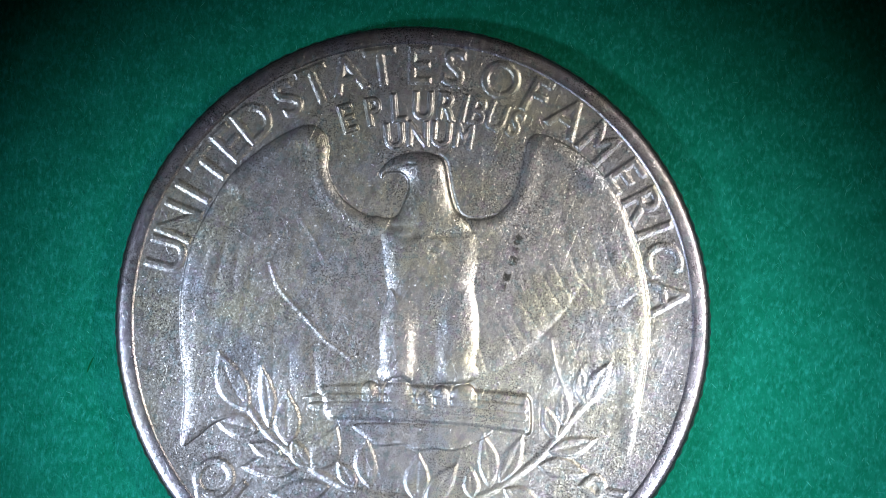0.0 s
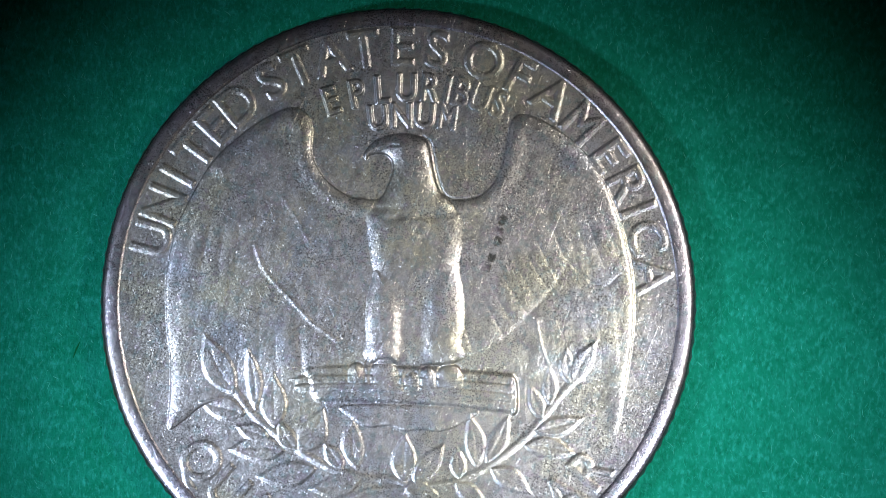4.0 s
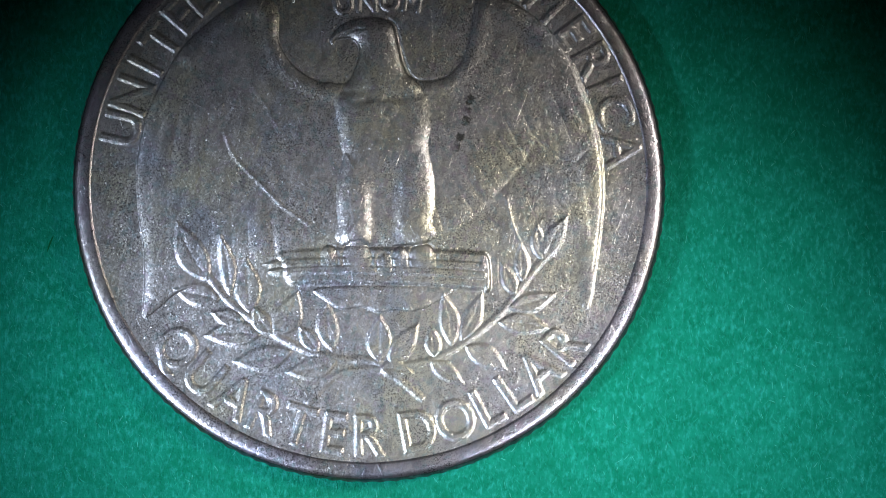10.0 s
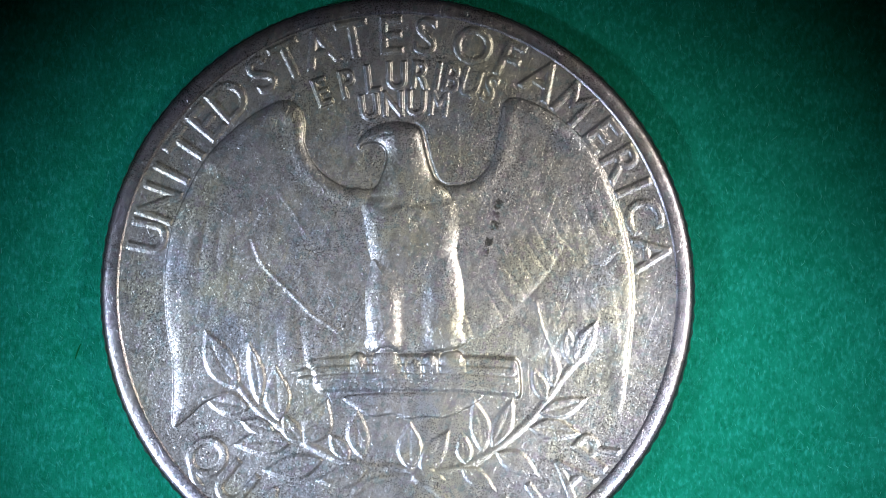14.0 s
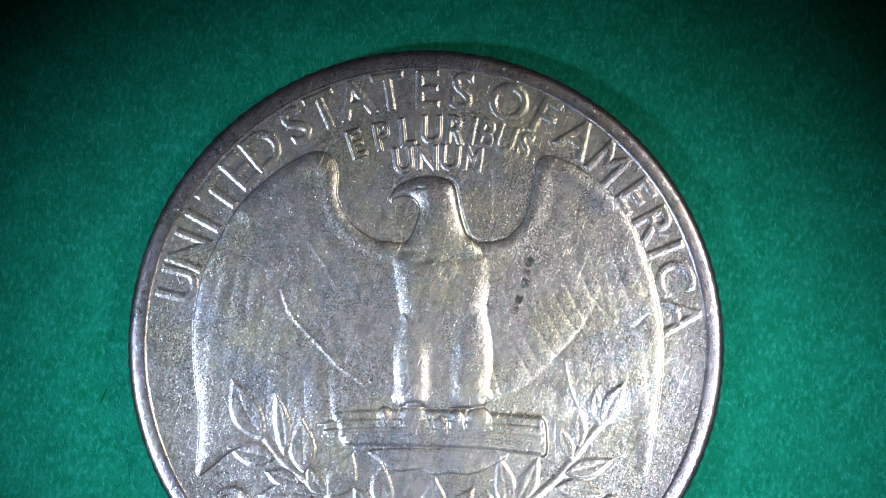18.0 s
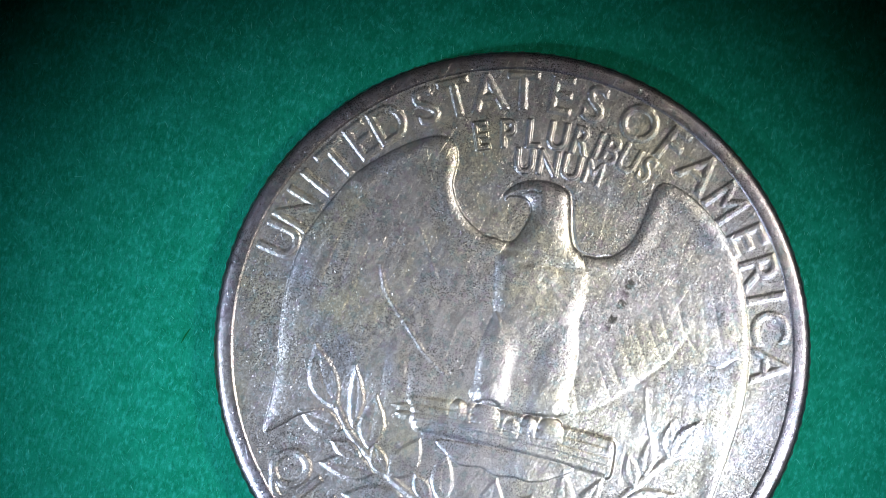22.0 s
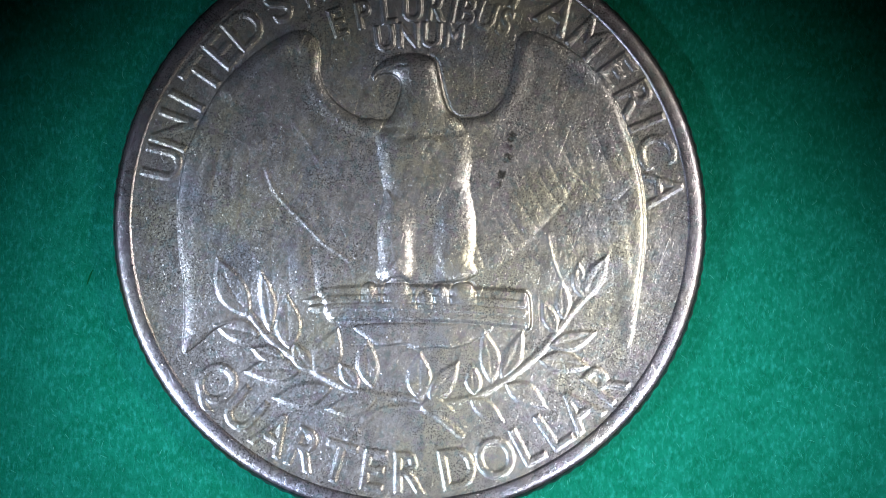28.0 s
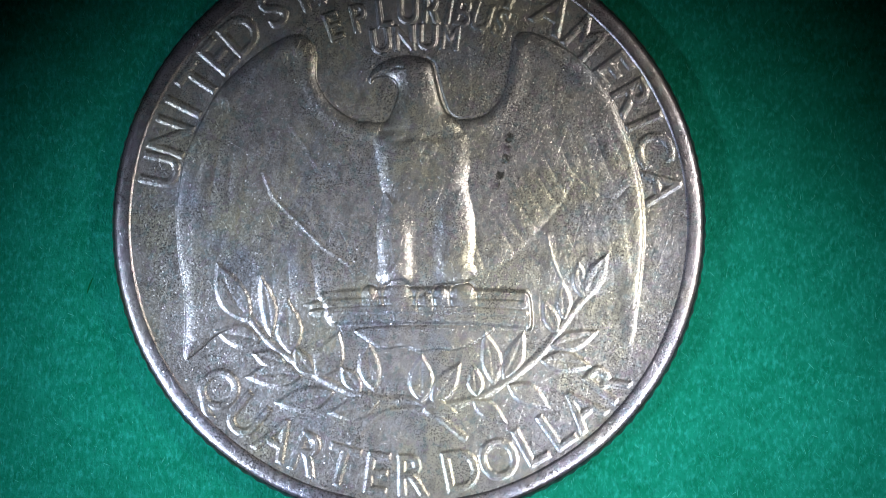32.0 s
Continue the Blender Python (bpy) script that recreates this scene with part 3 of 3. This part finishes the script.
crease([(-0.62, 6.25), (-0.35, 6.38), (0.0, 6.36)], 0.06, -0.02)
crease([(-0.5, 3.28), (0.17, 3.41), (0.86, 3.38), (1.56, 3.45), (2.1, 3.52)], 0.16, -0.022)
crease([(1.0, 6.78), (1.31, 6.55), (1.44, 6.1), (1.52, 5.6), (1.65, 5.0), (1.86, 4.42), (2.2, 4.16), (2.78, 4.13), (3.3, 4.26)], 0.055, -0.022)

# olive branches
twig(("olive_branch", "left"), [(1.78, -9.02), (0.77, -8.12), (-0.13, -7.44), (-1.52, -7.29), (-2.79, -6.91), (-3.93, -6.3), (-5.18, -5.41), (-6.19, -4.51), (-6.8, -3.6)], 0.12, 0.027, 0.10)
twig(("olive_branch", "right"), [(-2.86, -8.99), (-1.78, -8.02), (-0.61, -7.76), (0.78, -7.71), (2.42, -7.43), (3.85, -6.67), (5.05, -5.79), (5.66, -5.12), (6.39, -4.22), (7.13, -3.43)], 0.12, 0.027, 0.10)
for base, tip, w, bend in (((-6.8, -3.81), (-8.01, -1.36), 0.95, 0.12), ((-5.94, -4.48), (-6.25, -1.96), 0.5, -0.1), ((-6.36, -4.61), (-8.2, -4.16), 0.75, 0.0),
                           ((-5.17, -5.24), (-5.21, -3.0), 0.85, 0.0), ((-4.19, -6.22), (-3.15, -4.45), 0.9, -0.15), ((-4.25, -6.17), (-5.0, -4.94), 0.6, 0.1),
                           ((-4.77, -6.15), (-7.0, -6.1), 0.85, -0.1), ((-5.41, -5.64), (-6.7, -5.15), 0.6, 0.0), ((-1.81, -6.9), (-1.95, -4.9), 0.7, 0.1),
                           ((-2.4, -6.95), (-3.1, -5.9), 0.55, 0.0), ((-3.48, -6.9), (-5.88, -7.2), 0.8, 0.1), ((-1.6, -7.3), (-3.7, -7.75), 0.75, 0.1)):
    leaf(("leaf", "left"), base, tip, w, 0.036, bend)
for base, tip, w, bend in (((7.05, -3.56), (8.06, -1.83), 0.62, 0.05), ((6.99, -3.55), (6.85, -2.1), 0.5, 0.05), ((6.16, -4.45), (6.14, -2.84), 0.48, 0.0),
                           ((5.83, -4.96), (5.32, -3.63), 0.5, 0.0), ((5.5, -5.45), (7.48, -4.95), 0.62, -0.08), ((3.12, -6.91), (2.85, -4.77), 0.65, -0.08),
                           ((3.51, -6.75), (4.43, -4.84), 0.6, -0.05), ((5.1, -6.05), (7.1, -6.4), 0.68, 0.08), ((0.07, -7.5), (0.2, -5.55), 0.8, 0.0),
                           ((0.53, -7.6), (1.75, -6.0), 0.7, 0.0), ((2.4, -7.4), (2.3, -6.1), 0.5, 0.0), ((3.69, -6.98), (5.3, -8.0), 0.7, 0.05),
                           ((0.1, -7.7), (1.5, -8.0), 0.6, 0.05), ((2.2, -7.5), (3.5, -8.5), 0.55, 0.0)):
    leaf(("leaf", "right"), base, tip, w, 0.036, bend)

# arrows in the talons
for k, (start, tall) in enumerate(((-3.7, 0.080), (-3.5, 0.100), (-3.45, 0.100), (-3.3, 0.076))):
    y = -2.93 - 0.31 * k
    stroke(("arrow", "arrow%d" % k), [(start, y - 0.02), (-1.0, y - 0.03 * k), (2.0, y - 0.21 - 0.03 * k), (4.5, y - 0.44 - 0.05 * k)], 0.25, tall, 0.17, blend=0.03)
    if k < 3:
        shape(("arrowhead", "arrow%d" % k), [(start - 1.25 + 0.2 * k, y - 0.02), (start - 0.5, y + 0.17), (start + 0.1, y + 0.12), (start + 0.1, y - 0.14), (start - 0.5, y - 0.17)], tall - 0.045, 0.15)
shape(("binding", "arrow1"), [(4.40, -3.24), (4.74, -3.30), (4.82, -3.9), (4.78, -4.66), (4.56, -4.72), (4.46, -4.0)], 0.082, 0.10)
for x, y, w in ((-1.80, -2.56, 0.72), (-0.64, -2.46, 1.18), (0.48, -2.98, 0.66), (1.14, -2.74, 0.66), (2.06, -2.66, 1.12)):
    h = w / 2
    b = 0.66 + 0.62 * w
    ring = [(x - 0.98 * h, y - 0.72 * b), (x - h, y - 0.38 * b), (x - 0.68 * h, y - 0.10 * b), (x, y), (x + 0.68 * h, y - 0.10 * b), (x + h, y - 0.40 * b), (x + 0.97 * h, y - 0.72 * b)]
    shape(("toe", "eagle"), ring + [(x + 0.5 * h, y - b), (x - 0.5 * h, y - b)], 0.124, 0.105, lambda gx, gy, d: -0.03 * ease(y - 0.62 * b - gy, 0.45 * b), dome=0.5, blend=0.02)
    crease(ring, 0.06, -0.012)

height += leaves
height += 0.0012 * value_noise(0.30, 8, 3) + 0.094 * np.clip(np.hypot(GX - CENTRE[0], GY - CENTRE[1]) / RIM_IN, 0, 1) ** 10

# the points of the grid that lie within the rim, split by owner
GZ = FIELD + height
slope_y, slope_x = np.gradient(height, STEP)
all_normals = np.stack([-slope_x, -slope_y, np.ones_like(GX)], -1).reshape(-1, 3)
all_normals /= np.linalg.norm(all_normals, axis=1, keepdims=True)
all_verts = np.stack([GX, GY, GZ], -1).reshape(-1, 3) * MM
ii, jj = np.meshgrid(np.arange(SIZE - 1), np.arange(SIZE - 1), indexing="ij")
corner = ii * SIZE + jj
all_quads = np.stack([corner, corner + 1, corner + SIZE + 1, corner + SIZE], -1).reshape(-1, 4)
cell_x, cell_y = GX[:-1, :-1] + STEP / 2, GY[:-1, :-1] + STEP / 2
kept = (np.hypot(cell_x - CENTRE[0], cell_y - CENTRE[1]) < RIM_IN - 0.03).ravel()
cell_owner = owner[:-1, :-1].ravel()

LABELS = {"wing": "spread worn eagle wing in low relief", "feather": "worn wing feather with a rounded tip", "head": "eagle head with hooked beak turned sideways", "eagle": "spread eagle in worn low relief",
          "arrow": "straight arrow shaft held in the talons", "olive_branch": "olive branch with pointed leaves", "field": "flat scratched face of the coin with dull toning"}
made = {}
for index, (kind, group) in enumerate(parts):
    q = all_quads[kept & (cell_owner == index)]
    if not len(q):
        continue
    used, inverse = np.unique(q, return_inverse=True)
    me = grid_mesh(kind, all_verts[used], inverse.reshape(-1, 4), all_normals[used])
    ob = child(kind, me, METAL, coin, LABELS.get(kind, ""))
    made[index] = ob
anchors = {}
for index, (kind, group) in enumerate(parts):
    if index in made and kind == "eagle":
        anchors[kind] = made[index]
    if index in made and kind == "olive_branch":
        anchors[group] = made[index]
    if index in made and kind == "arrow":
        anchors[group] = made[index]
for index, (kind, group) in enumerate(parts):
    if index in made and group in anchors and made[index] is not anchors[group]:
        made[index].parent = anchors[group]


def motions():
    walk(coin, [(t, pose(x * MM, y * MM, 0, 0, 0, turn)) for t, x, y, turn in ROWS])
    walk(paper, [(t, pose(x * MM, y * MM, 0, 0, 0, turn)) for t, x, y, turn in ROWS])


motions()
